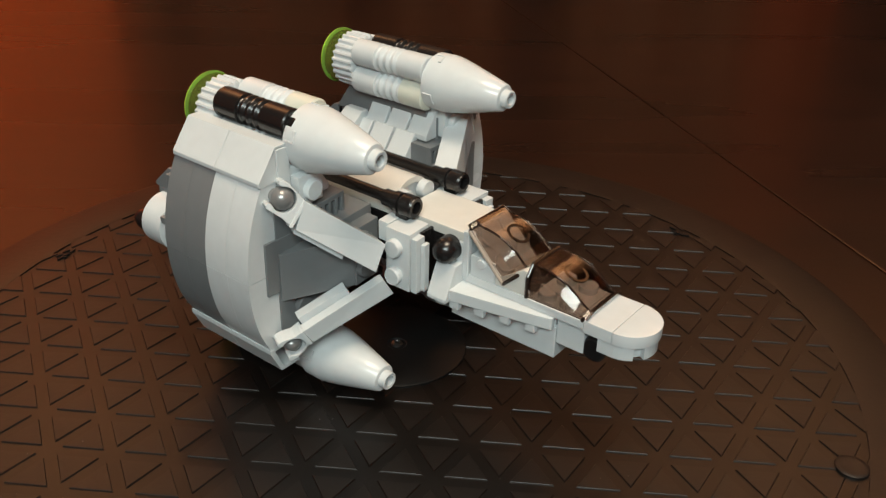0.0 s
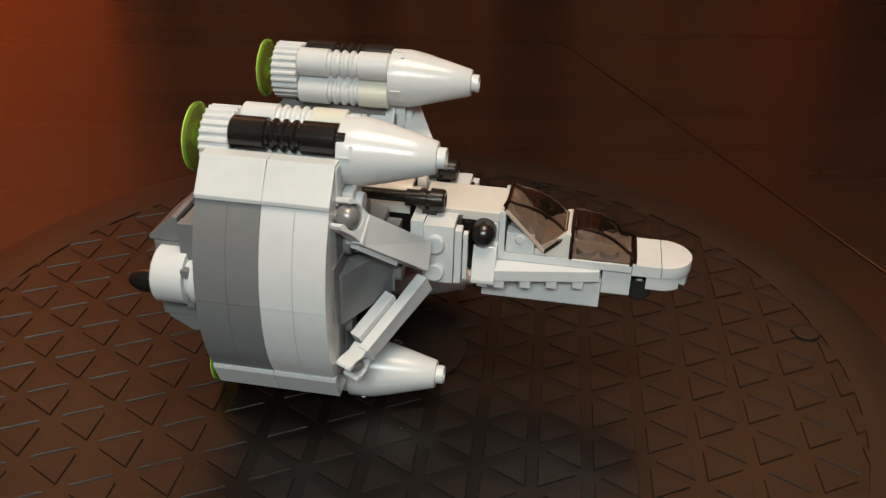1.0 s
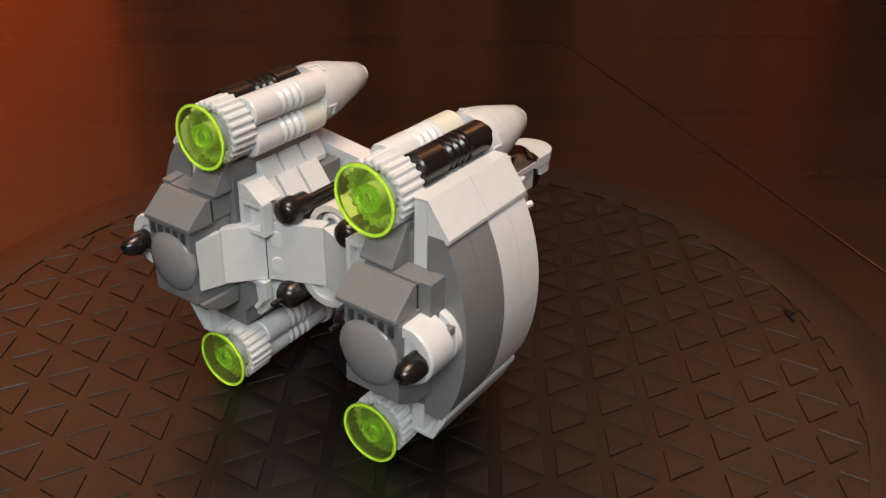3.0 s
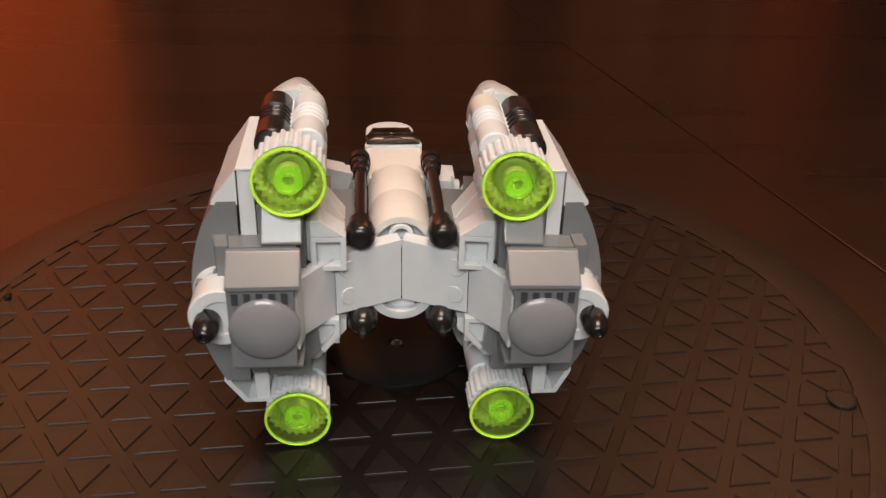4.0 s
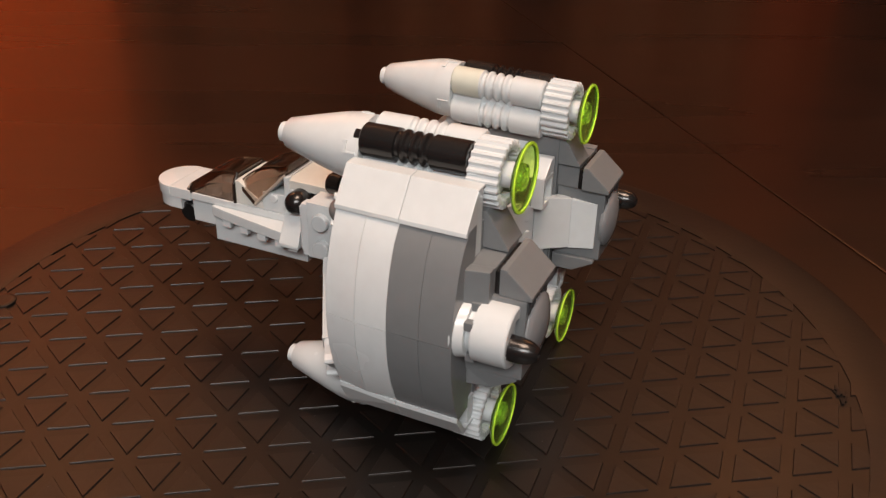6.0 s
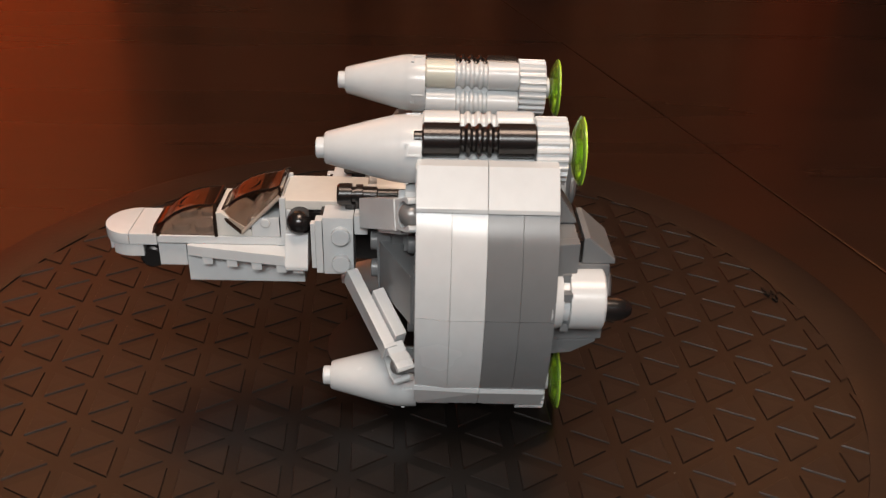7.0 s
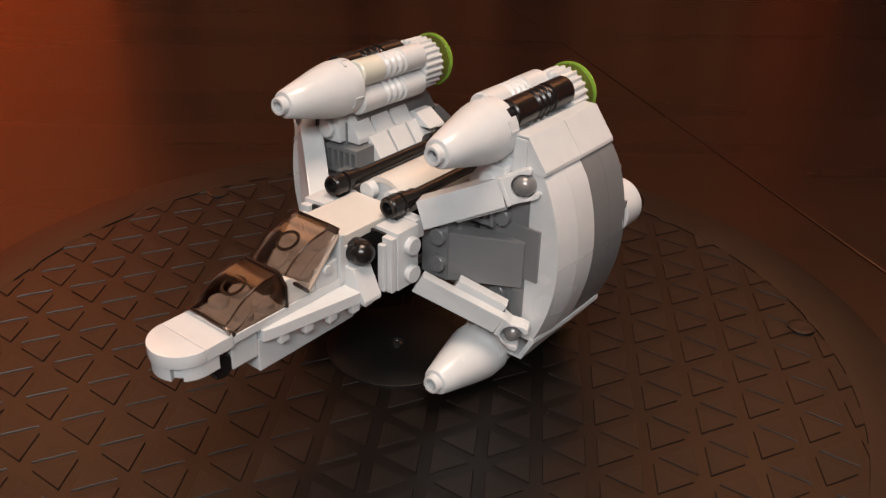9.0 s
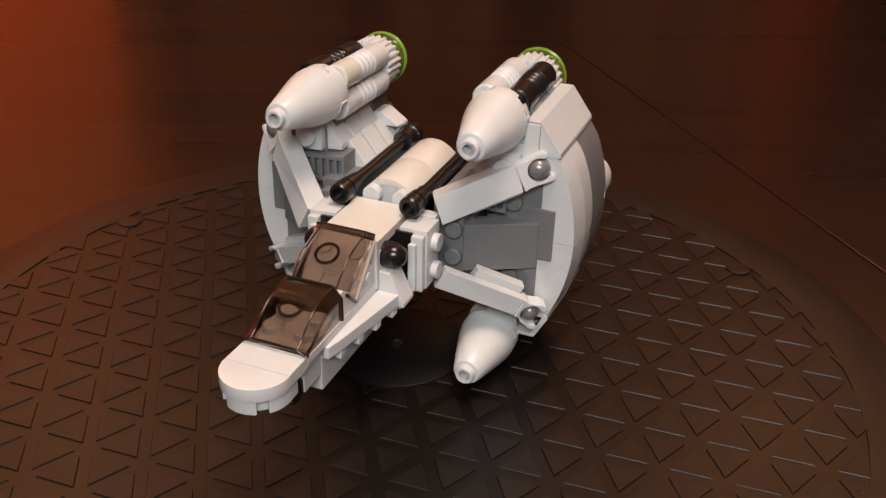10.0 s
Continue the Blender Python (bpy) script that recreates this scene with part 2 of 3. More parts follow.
def build_turntable():
    root = tagged(new("turntable"), "round black moulded plastic turntable with triangle pockets", "turntable")
    side, rib, deep = 16.0, 3.2, 0.36
    platter = part("platter", lathe([(-13, 140), (-deep, 140), (-deep, 0)], (0, 0, 0), "z", 96), GROOVE, root)

    def raised(m, up):
        """One raised triangle with blunt corners, round the origin or at m."""
        bm = bmesh.new()
        r = (side - rib * math.sqrt(3)) / math.sqrt(3)
        base = []
        for k in range(3):
            a = radians(120 * k + (90 if up else -90))
            base.append(Vector((r * math.cos(a), r * math.sin(a), 0)))
        rings = []
        for grow, z in ((1.05, -deep - 0.1), (1.0, -0.12), (0.97, 0.0)):
            rings.append([bm.verts.new(m + p * grow + Vector((0, 0, z))) for p in base])
        for A, B in zip(rings, rings[1:]):
            for k in range(3):
                l = (k + 1) % 3
                bm.faces.new((A[k], A[l], B[l], B[k]))
        bm.faces.new(rings[-1])
        return bm

    turn = Matrix.Rotation(radians(-7.5), 4, "Z")
    e1, e2 = Vector((side, 0, 0)), Vector((side / 2, side * math.sqrt(3) / 2, 0))
    near, far = [], []
    for i in range(-20, 20):
        for j in range(-20, 20):
            o = e1 * i + e2 * j
            for up, tri in ((True, (o, o + e1, o + e2)), (False, (o + e1, o + e1 + e2, o + e2))):
                mid = sum(tri, Vector()) / 3
                if 18 < mid.length < 99:
                    near.append((mid, up))
                elif 99 <= mid.length < 134:
                    far.append((mid, up))
    shape = {}
    for mid, up in near:
        if up not in shape:
            shape[up] = part("raised_triangle", raised(Vector(), up), RUBBER, platter)
            ob = shape[up]
        else:
            ob = new("raised_triangle", shape[up].data)
            ob.parent = platter
        ob.matrix_basis = turn @ Matrix.Translation(mid * MM)
    bm = bmesh.new()
    for mid, up in far:
        joined(bm, raised(mid, up))
    bmesh.ops.transform(bm, matrix=turn, verts=bm.verts)
    tagged(part("raised_triangle_border", bm, RUBBER, platter), kind="stuff")
    ring = lathe([(-13, 130.6), (0.0, 130.6), (0.06, 130.9), (0.06, 133.0), (0.1, 146.5), (-0.3, 148.3), (-2.0, 149.0),
                  (-11, 148.0), (-13, 146.0), (-13, 130.6)], (0, 0, 0), "z", 160)
    part("rim", ring, RUBBER, platter, smooth=True)
    part("hub", lathe([(-1, 20.5), (0.35, 20.5), (0.6, 20.0), (0.6, 3.0), (0.3, 2.6), (0.3, 0)], (0, 0, 0), "z", 64), HUBMAT, platter,
         "smooth black hub disc", smooth=True)
    part("screw", lathe([(0.2, 1.7), (0.9, 1.6), (1.2, 0.9), (0.8, 0.7), (0.8, 0)], (0, 0, 0), "z", 20), STEEL, platter, "steel centre screw", smooth=True)
    for k in range(3):
        a = radians(94.5 + 120 * k)
        part("rubber_nub", lathe([(-0.8, 4.2), (0.3, 4.2), (0.5, 3.8), (0.4, 2.6), (0.4, 0)], (126.3 * math.cos(a), 126.3 * math.sin(a), 0), "z", 28),
             RUBBER, platter, smooth=True)
        # between the nubs, a torn stub where one has come off
        rnd = random.Random(20 + k)
        a = radians(34.4 + 120 * k)
        bm = bmesh.new()
        for q in range(7):
            shred = box(-rnd.uniform(0.8, 2.0), rnd.uniform(0.8, 2.0), -rnd.uniform(0.2, 0.45), rnd.uniform(0.2, 0.45), -0.3, rnd.uniform(0.15, 0.6), 0.1)
            at = Vector((126.3 * math.cos(a) + rnd.uniform(-1.2, 1.2), 126.3 * math.sin(a) + rnd.uniform(-1.2, 1.2), 0))
            at += Vector((-math.sin(a), math.cos(a), 0)) * (q - 3) * 0.9
            bmesh.ops.transform(shred, matrix=Matrix.Translation(at) @ Matrix.Rotation(a + math.pi / 2 + rnd.uniform(-0.7, 0.7), 4, "Z"), verts=shred.verts)
            joined(bm, shred)
        part("torn_stub", bm, HUBMAT, platter, "torn black rubber stub")
    rnd = random.Random(7)
    bm = bmesh.new()
    for k in range(48):
        a, r, w = rnd.uniform(0, 2 * math.pi), 140 * math.sqrt(rnd.uniform(0.02, 1)), rnd.uniform(0.06, 0.15)
        bmesh.ops.create_icosphere(bm, subdivisions=1, radius=w, matrix=Matrix.Translation((r * math.cos(a), r * math.sin(a), (0.03 if r < 130 else 0.15))))
    tagged(part("dust", bm, MIDGREY, platter, "pale dust specks"), kind="stuff")
    return root, platter


turntable, platter = build_turntable()
pedestal = part("pedestal", lathe([(-20, 120), (-15, 120), (-14.2, 118), (-14.2, 0)], (0, 0, 0), "z", 96), HUBMAT, turntable, "black fixed base ring")

# ---- the spaceship model ----
ship = tagged(new("toy_spaceship"), "grey plastic brick-built toy spaceship with four engine pods", "toy spaceship")


base_part = part


def groove_tube(x0, x1, y, z, r, mat, parent, s, label, part, front=None):
    """A tube with three rings round its middle; front is the plastic of its forward half, where that differs."""
    mid = (x0 + x1) / 2
    prof = [(x0, r - 0.4), (x0 + 0.4, r)]
    at = mid - 4.1
    for k in range(4):
        prof += [(at - 0.25, r if k == 0 else r - 0.2), (at, r - 0.62), (at + 0.25, r - 0.78), (at + 0.75, r - 0.78), (at + 1.0, r - 0.62)]
        prof += [(at + 1.25, r if k == 3 else r - 0.2)]
        if k < 3:
            prof += [(at + 1.45, r - 0.04), (at + 1.95, r - 0.04)]
        at += 2.45
    cut = prof[-1][0] + 0.3
    end = [(x1 - 0.4, r), (x1, r - 0.4)]
    if front is None:
        part("engine_tube", lathe(prof + end, (0, y, z), "x", 24), mat, parent, label, s, True)
    else:
        part("engine_tube", lathe(prof + [(cut, r)], (0, y, z), "x", 24), mat, parent, label, s, True)
        part("engine_tube", lathe([(cut + 0.03, r)] + end, (0, y, z), "x", 24), front, parent, "yellowed white tube half", s, True)


def engine(y, z, s, upper):
    def part(name, bm, mat, parent, label="", s=1, smooth=False):
        for v in bm.verts:
            back = v.co.x + 43.0
            if upper:
                v.co.z += 0.0 if s > 0 else back * 0.013 - 0.7
                v.co.y += back * 0.0195 - 1.05
            else:
                v.co.z += 0.6 + back * 0.012
                v.co.y += 0.1 + back * 0.024 if s > 0 else -1.4 - back * 0.014
            v.co.x += 0.3 if upper else 0.9
        return base_part(name, bm, mat, parent, label, s, smooth)
    core = part("engine_core", lathe([(-39.6, 2.6), (-39.0, 4.6), (-7, 5.2)], (0, y, z), "x", 24), WHITE, ship, "light grey engine pod", s, True)
    for dy, dz in ((4, 4), (-4, 4), (4, -4), (-4, -4)):
        black = upper and dy > 0 and dz > 0
        k, r = (0.98, 3.95) if upper else (0.86, 3.7) if dz > 0 else (0.7, 3.2)
        groove_tube(-33.2, -7.2, y + dy * k, z + dz * k, r, BLACK if black else WHITE, core, s,
                    "glossy black tube with three rings" if black else "", part, PALE if upper and dy < 0 and dz * s < 0 else None)
        if black:
            part("tube_end", lathe([(-8, 2.5), (-5.4, 2.5), (-5.2, 2.2)], (0, y + dy, z + dz), "x", 20), BLACK, core, "black tube end", s, True)
    # ribbed collar
    def teeth(i):
        return 1.0 if i % 4 in (1, 2) else 0.915
    collar = lathe([(-37.0, 5.6), (-40.6, 6.1), (-40.8, 7.2), (-40.6, 7.95), (-33.4, 7.95), (-33.2, 7.2), (-33.2, 5.2)], (0, y, z), "x", 96, wave=teeth)
    part("ribbed_collar", collar, WHITE, core, "light grey ribbed collar", s)
    cone = lathe([(-7.2, 7.0), (-7.2, 7.95), (-2.4, 8.0), (-2.2, 7.92), (-0.6, 7.75), (3.0, 6.95), (9, 5.4), (15.0, 3.8), (15.3, 3.5), (15.4, 2.5), (17.2, 2.45), (17.4, 2.2),
                  (17.3, 1.5), (14.0, 1.5), (14.0, 0)], (0, y, z), "x", 48)
    part("nose_cone", cone, WHITE, core, "smooth light grey nose cone", s, True)
    for a in (20, 110, 200, 290):
        # a notch in the cone's skirt, its shading got from a small raised hook
        bm = box(-4.1, -3.5, -1.5, 1.5, 7.4, 8.22, 0.08)
        box(-6.6, -4.1, 1.0, 1.5, 7.4, 8.2, 0.08, bm)
        box(-4.15, -3.2, -1.6, -0.9, 7.4, 8.24, 0.08, bm)
        bmesh.ops.transform(bm, matrix=Matrix.Translation((0, y, z)) @ Matrix.Rotation(radians(a - 90), 4, "X"), verts=bm.verts)
        part("cone_notch_ridge", bm, WHITE, core, "", s)
    part("dish_core", lathe([(-36.0, 3.0), (-42.0, 3.0), (-42.2, 2.6), (-42.2, 1.5), (-42.0, 1.3), (-38.5, 1.2), (-38.5, 0)], (0, y, z), "x", 28), WHITE, core, "pale grey round core", s, True)
    dish = lathe([(-42.3, 0), (-42.3, 3.2), (-42.6, 5.0), (-43.3, 6.9), (-43.8, 7.7), (-44.1, 7.9), (-44.3, 7.9), (-44.3, 7.6), (-43.9, 7.1), (-43.2, 5.3), (-42.9, 3.2), (-42.9, 0)], (0, y, z), "x", 48)
    dish = part("exhaust_dish", dish, NEON, ship, "clear neon green dish", s, True)
    # added ring in a duller green, which screens the bright rim from the front
    part("rim_screen", lathe([(-43.95, 7.95), (-44.1, 8.2), (-44.34, 8.2), (-44.34, 7.45), (-43.7, 7.5), (-43.95, 7.95)], (0, y, z), "x", 48), NEON_SHADE, dish, "added dull green lip that hides the bright rim", s, True)
    # the clear plastic's glowing edge, given as a brighter green ring
    rim = part("dish_rim", lathe([(-44.36, 7.5), (-44.36, 8.1), (-44.66, 8.1), (-44.66, 7.5), (-44.36, 7.5)], (0, y, z), "x", 48), NEON_GLOW, dish, "neon green rim, coloured bright for its edge glow", s, True)
    rim.visible_shadow = False
    hub = part("dish_hub", lathe([(-42.9, 1.3), (-42.9, 3.2), (-44.2, 3.1), (-44.35, 2.8), (-44.2, 2.4), (-43.6, 2.3), (-43.6, 1.9), (-44.1, 1.75), (-44.1, 1.35), (-42.9, 1.3)], (0, y, z), "x", 32), NEON, dish, "green hub ring", s, True)
    hub.visible_shadow = False


def curved_panel(x0, x1, z0, z1, mat, s):
    cy, cz, r = -3.0, 40.0, 51.0
    poly = [(37.2, z0)]
    for i in range(11):
        zz = z0 + (z1 - z0) * i / 10
        poly.append((cy + math.sqrt(r * r - (zz - cz) ** 2), zz))
    poly.append((37.2, z1))
    part("curved_panel", prism(poly, "x", x0 + 0.042, x1 - 0.042, 0.0), mat, ship, "", s, True)


def arm(end_t, end_b, bal_t, bal_b, ball, depth, s, lower):
    """A strut whose forked end grips a ball joint. end: its free end, bal: the end by the ball, top and bottom of the front face."""
    part("strut", slab(end_t, bal_t, bal_b, end_b, depth, 0.25), WHITE, ship, "light grey strut with a forked end", s)
    et, eb, a, b, ball = (Vector(p) for p in (end_t, end_b, bal_t, bal_b, ball))
    inward = (a - et).cross(eb - et).normalized()
    along = (a - et).normalized()
    up = inward.cross(along).normalized()
    if up.dot(a - b) < 0:
        up = -up
    mid = (a + b) / 2
    ball = ball + inward * max(0.0, 2.0 - (ball - mid).dot(inward))
    to = ball - mid
    u, v, w = to.dot(along), to.dot(up), to.dot(inward)
    half = (a - b).dot(up) / 2 - 0.1
    jaw = [(0.0, half), (0.0, -half), (u - 2.0, v * 0.6 - half), (u + 1.0, v - 4.0), (u + 2.6, v - 3.9), (u + 3.2, v - 3.3), (u + 3.0, v - 2.5), (u + 2.2, v - 2.3)]
    jaw += [(u + 3.1 * math.cos(radians(q)), v + 3.1 * math.sin(radians(q))) for q in range(305, 50, -15)]
    jaw += [(u + 2.2, v + 2.3), (u + 3.0, v + 2.5), (u + 3.2, v + 3.3), (u + 2.6, v + 3.9), (u + 1.0, v + 4.0), (u - 2.0, v * 0.6 + half)]
    sock = prism(jaw, "z", min(0.3, w - 2.0), w + 2.2, 0.25)
    prism([(0.1, half + 0.1), (0.1, -half - 0.1), (1.0, -half - 0.1), (1.0, half + 0.1)], "z", -0.25, 3.0, 0.2, sock)
    basis = Matrix((along, up, inward)).transposed().to_4x4()
    bmesh.ops.transform(sock, matrix=Matrix.Translation(mid) @ basis, verts=sock.verts)
    part("ball_socket", sock, WHITE, ship, "light grey forked jaws", s)
    lift, back = (2.0, 3.03) if lower else (-1.1, 2.0)
    way = et - a
    rib = [p + up * lift + inward * back for p in (a + way * 0.62, a + way * 0.02, b + way * 0.02, b + way * 0.62)]
    part("strut_rib", slab(*rib, 3.0, 0.2), WHITE, ship, "light grey plate behind the strut", s)
    bm = bmesh.new()
    bmesh.ops.create_uvsphere(bm, u_segments=24, v_segments=14, radius=2.4 if lower else 2.95, matrix=Matrix.Translation(ball))
    part("ball_joint", bm, PEARL, ship, "pearl grey ball joint", s, True)
    part("ball_stem", lathe([(-8.0, 1.6), (0, 1.6)], (ball.x, ball.y, ball.z), "x", 16), PEARL, ship, "", s, True)


def wing(s):
    engine(26.0, 72.5, s, True)
    engine(26.2, 7.05, s, False)
    part("wing_backing", box(-21.9, -5.7, 33.2, 38.7, 16.5, 62.8), DARK, ship, "dark grey wing wall", s)
    part("wing_backing", box(-21.9, -5.6, 32.9, 36.8, 63.0, 72.4), WHITE, ship, "light grey wing wall", s)
    part("wing_backing", box(-37.6, -22.1, 33.2, 36.6, 56.5, 72.4), WHITE, ship, "light grey wing wall", s)
    part("wing_backing", box(-37.6, -22.1, 33.2, 36.6, 10, 17.5), WHITE, ship, "light grey wing wall", s)
    part("wing_backing", box(-37.2, -22.1, 33.2, 37.0, 17.7, 56.3), DARK, ship, "dark grey wing wall", s)
    for k in range(4):
        x1 = -6.0 - 8 * k
        for z0, z1 in ((16.2, 40.1), (40.22, 65.2)):
            curved_panel(x1 - 8, x1, z0, z1, WHITE if k < 2 else DARK, s)
    for x1 in (-5.9, -21.95):
        part("slope_tile", prism([(33.1, 73.2), (36.8, 73.2), (42.6, 65.4), (42.6, 64.4), (41.2, 64.0), (36.9, 64.2), (36.9, 72.6), (33.1, 72.6)], "x", x1 - 15.95, x1, 0.2), WHITE, ship,
             "light grey sloped tile", s)
        part("skirt_plate", prism([(42.9, 17.0), (42.9, 15.8), (39.6, 9.2), (33.2, 9.2), (33.2, 10.2), (38.6, 10.2), (41.2, 15.6), (41.4, 17.0)], "x", x1 - 15.95, x1, 0.15), WHITE, ship,
             "light grey sloped skirt plate", s)
    part("panel_clip", box(-7.4, -5.4, 32.6, 42.5, 34.6, 49.4), DARK, ship, "dark grey clip plate", s)
    # inner structure
    part("wing_frame", box(-37.5, -8.5, 22.5, 33.0, 17, 64), DARK, ship, "dark grey brick frame", s)
    part("wing_root", box(-30, 0.5, 11, 22.5, 29, 50), DARK, ship, "dark grey wing root brick", s)
    part("wing_plate", slab((3.8, 20.6, 45.4), (-4.8, 38.8, 45.4), (-4.8, 38.8, 32.0), (3.8, 20.6, 31.4), 5.0), DARK, ship, "dark grey slanted plate", s)
    bm = box(0.6, 4.2, 12.5, 21.0, 31.5, 48.0)
    for z in (44.2, 36.2):
        stud((4.2, 18.6, z), "x", bm=bm)
    part("stud_plate", bm, DARK, ship, "dark grey plate with two studs", s)
    bm = box(-9.0, -5.6, 24.0, 33.0, 17.5, 62.0)
    for z in (28.0, 50.5):
        stud((-5.6, 31.5, z), "x", bm=bm)
    part("stud_plate", bm, DARK, ship, "dark grey plate with two studs", s)
    # grille
    bm = box(-10, -4.2, 17.5, 30.0, 47.5, 55.5)
    bm = box(-4.3, -2.8, 17.5, 30.0, 54.2, 55.5, 0.2, bm)
    bm = box(-4.3, -2.8, 17.5, 30.0, 47.5, 48.8, 0.2, bm)
    for k in range(6):
        y = 17.5 + 2.3 * k
        box(-4.3, -2.8, y, y + 1.0, 48.7, 54.3, 0.15, bm)
    part("grille", bm, DARK, ship, "dark grey grille brick", s)
    # sloped tiles facing inwards
    for k in range(3):
        x1 = -6.0 - 8.0 * k
        part("cheek_slope", prism([(33.0, 66.5), (25.6, 66.5), (19.6, 57.6), (19.6, 56.0), (33.0, 56.0)], "x", x1 - 7.2, x1, 0.4), WHITE, ship, "light grey sloped brick", s)
        part("cheek_slope", prism([(22.5, 57.5), (19.2, 57.5), (13.6, 49.8), (13.6, 47.0), (22.5, 47.0)], "x", x1 - 11.2, x1 - 4, 0.4), WHITE, ship, "light grey sloped brick", s)
    for y0, y1, z0, z1, x0 in ((13.2, 21.4, 46.3, 55.2, -37.0),):
        bm = box(x0, -33.8, y0, y1, z0, z0 + 1.3, 0.2)
        box(x0, -33.8, y0, y1, z1 - 1.3, z1, 0.2, bm)
        box(x0, -33.8, y0, y0 + 1.3, z0 + 1.2, z1 - 1.2, 0.1, bm)
        box(x0, -33.8, y1 - 1.3, y1, z0 + 1.2, z1 - 1.2, 0.1, bm)
        box(-34.4, -33.7, y0 + 1.2, y1 - 1.2, z0 + 1.2, z1 - 1.2, 0.05, bm)
        part("slope_end", bm, WHITE, ship, "light grey hollow slope end", s)
    bm = box(-36.2, -33.8, 15.4, 16.5, 26.6, 32.0, 0.15)
    box(-36.2, -33.8, 16.4, 21.0, 30.7, 32.0, 0.15, bm)
    prism([(15.4, 27.2), (16.5, 27.9), (20.2, 23.4), (19.4, 22.4)], "x", -36.2, -33.8, 0.15, bm)
    box(-34.4, -33.7, 15.6, 21.0, 24.0, 31.8, 0.05, bm)
    part("slope_end", bm, WHITE, ship, "light grey hollow slope end under the rear plates", s)
    part("keel_block", prism([(20.9, 31.6), (28.0, 31.6), (28.0, 23.0), (22.0, 21.4), (20.2, 24.0)], "x", -37.2, -33.0, 0.25), DARK, ship, "dark grey sloped brick", s)
    part("slope_end", prism([(21.4, 55.3), (21.4, 59.5), (19.0, 59.5), (13.4, 55.3)], "x", -37.0, -30.0, 0.25), WHITE, ship, "light grey slope", s)
    for k in range(3):
        x1 = -9.0 - 8.0 * k
        part("cheek_slope", prism([(33.0, 30.0), (13.8, 30.0), (13.8, 27.0), (21.0, 18.5), (33.0, 16.0)], "x", x1 - 7.9, x1, 0.3), DARK if k < 2 else WHITE, ship, "sloped brick under the wing", s)
    bm = box(-6.0, -3.2, 24.5, 32.5, 56.5, 64.5)
    stud((-3.2, 28.6, 60.4), "x", r=2.6, bm=bm)
    part("lamp_brick", bm, WHITE, ship, "light grey brick with a front stud", s, True)
    # rear pod
    part("pod", box(-51.2, -37.5, 24.6, 39.3, 29.4, 50.3, 0.4), DARK, ship, "dark grey rear pod", s)
    part("pod_roof", prism([(-52.3, 50.4), (-52.3, 51.5), (-46.0, 57.0), (-44.6, 57.0), (-44.6, 50.4)], "y", 23.1, 39.3, 0.35), DARK, ship, "dark grey sloped pod roof", s)
    part("pod_keel", prism([(-50.0, 29.3), (-50.0, 28.4), (-44.0, 25.0), (-38.0, 25.0), (-38.0, 29.3)], "y", 23.4, 39.0, 0.3), DARK, ship, "dark grey sloped keel", s)
    part("pod_joint", box(-44.55, -43.4, 24.0, 38.8, 50.4, 56.0, 0.1), BLACK, ship, "black plate in the pod joint", s)
    part("pod_brick", box(-43.35, -37.4, 24.0, 39.0, 50.4, 56.6, 0.3), DARK, ship, "dark grey pod brick", s)
    part("pod_shoulder", box(-43.35, -37.4, 39.05, 42.0, 48.5, 57.0, 0.3), DARK, ship, "dark grey side brick", s)
    part("pod_shoulder", prism([(-43.6, 57.0), (-43.6, 57.6), (-38.0, 66.0), (-35.0, 66.0), (-35.0, 57.0)], "y", 22.8, 31.8, 0.3), DARK, ship, "dark grey sloped brick", s)
    # the slots are not cut in; dark blocks give the shade inside them
    for k in range(5):
        part("pod_slot", box(-51.5, -50.6, 25.9 + 2.7 * k, 27.4 + 2.7 * k, 46.4, 49.2, 0.1), SLOT, ship, "vent slot, its inner shade a dark block", s)
    part("dome", lathe([(-50.6, 8.0), (-51.6, 8.0), (-51.9, 7.8), (-52.5, 6.6), (-53.1, 4.6), (-53.5, 2.3), (-53.6, 0)], (0, 31.4, 40.0), "x", 40), MIDGREY, ship,
         "mid grey domed tile", s, True)
    out = 1.2 if s > 0 else 0.0
    barrel = lathe([(-37.2, 7.0), (-40.0, 7.0), (-40.1, 5.6), (-41.6, 5.6), (-41.7, 7.3), (-49.4, 7.3), (-49.8, 6.9), (-49.8, 4.4), (-49.0, 4.2), (-49.0, 0)], (0, 39.9 + out, 42.0), "x", 40)
    part("side_barrel", barrel, WHITE, ship, "light grey round brick", s, True)
    # uncut notches: a dark grey block for the shade in each
    for a in (35, 80, 125, 305):
        cy, cz = 39.9 + out + 6.5 * math.cos(radians(a)), 42.0 + 6.5 * math.sin(radians(a))
        part("barrel_notch_shade", box(-41.9, -39.9, cy - 1.0, cy + 1.0, cz - 1.0, cz + 1.0, 0.1), DARK, ship, "", s)
    part("barrel_tip", lathe([(-49.0, 3.0), (-52.4, 2.95), (-53.9, 2.7), (-55.3, 2.1), (-56.1, 1.5), (-56.3, 1.1), (-56.1, 0.9), (-55.0, 0.8), (-55.0, 0)], (0, 43.4 + out * 0.6, 41.2), "x", 28), BLACK, ship, "glossy black tip", s, True)
    # rear bow-tie plates
    part("rear_plate", slab((-30.0, 0.05, 50.6), (-34.0, 16.0, 48.6), (-34.0, 16.0, 32.2), (-29.6, 0.05, 33.6), -4.0, 0.25), WHITE, ship, "light grey angled rear plate", s)
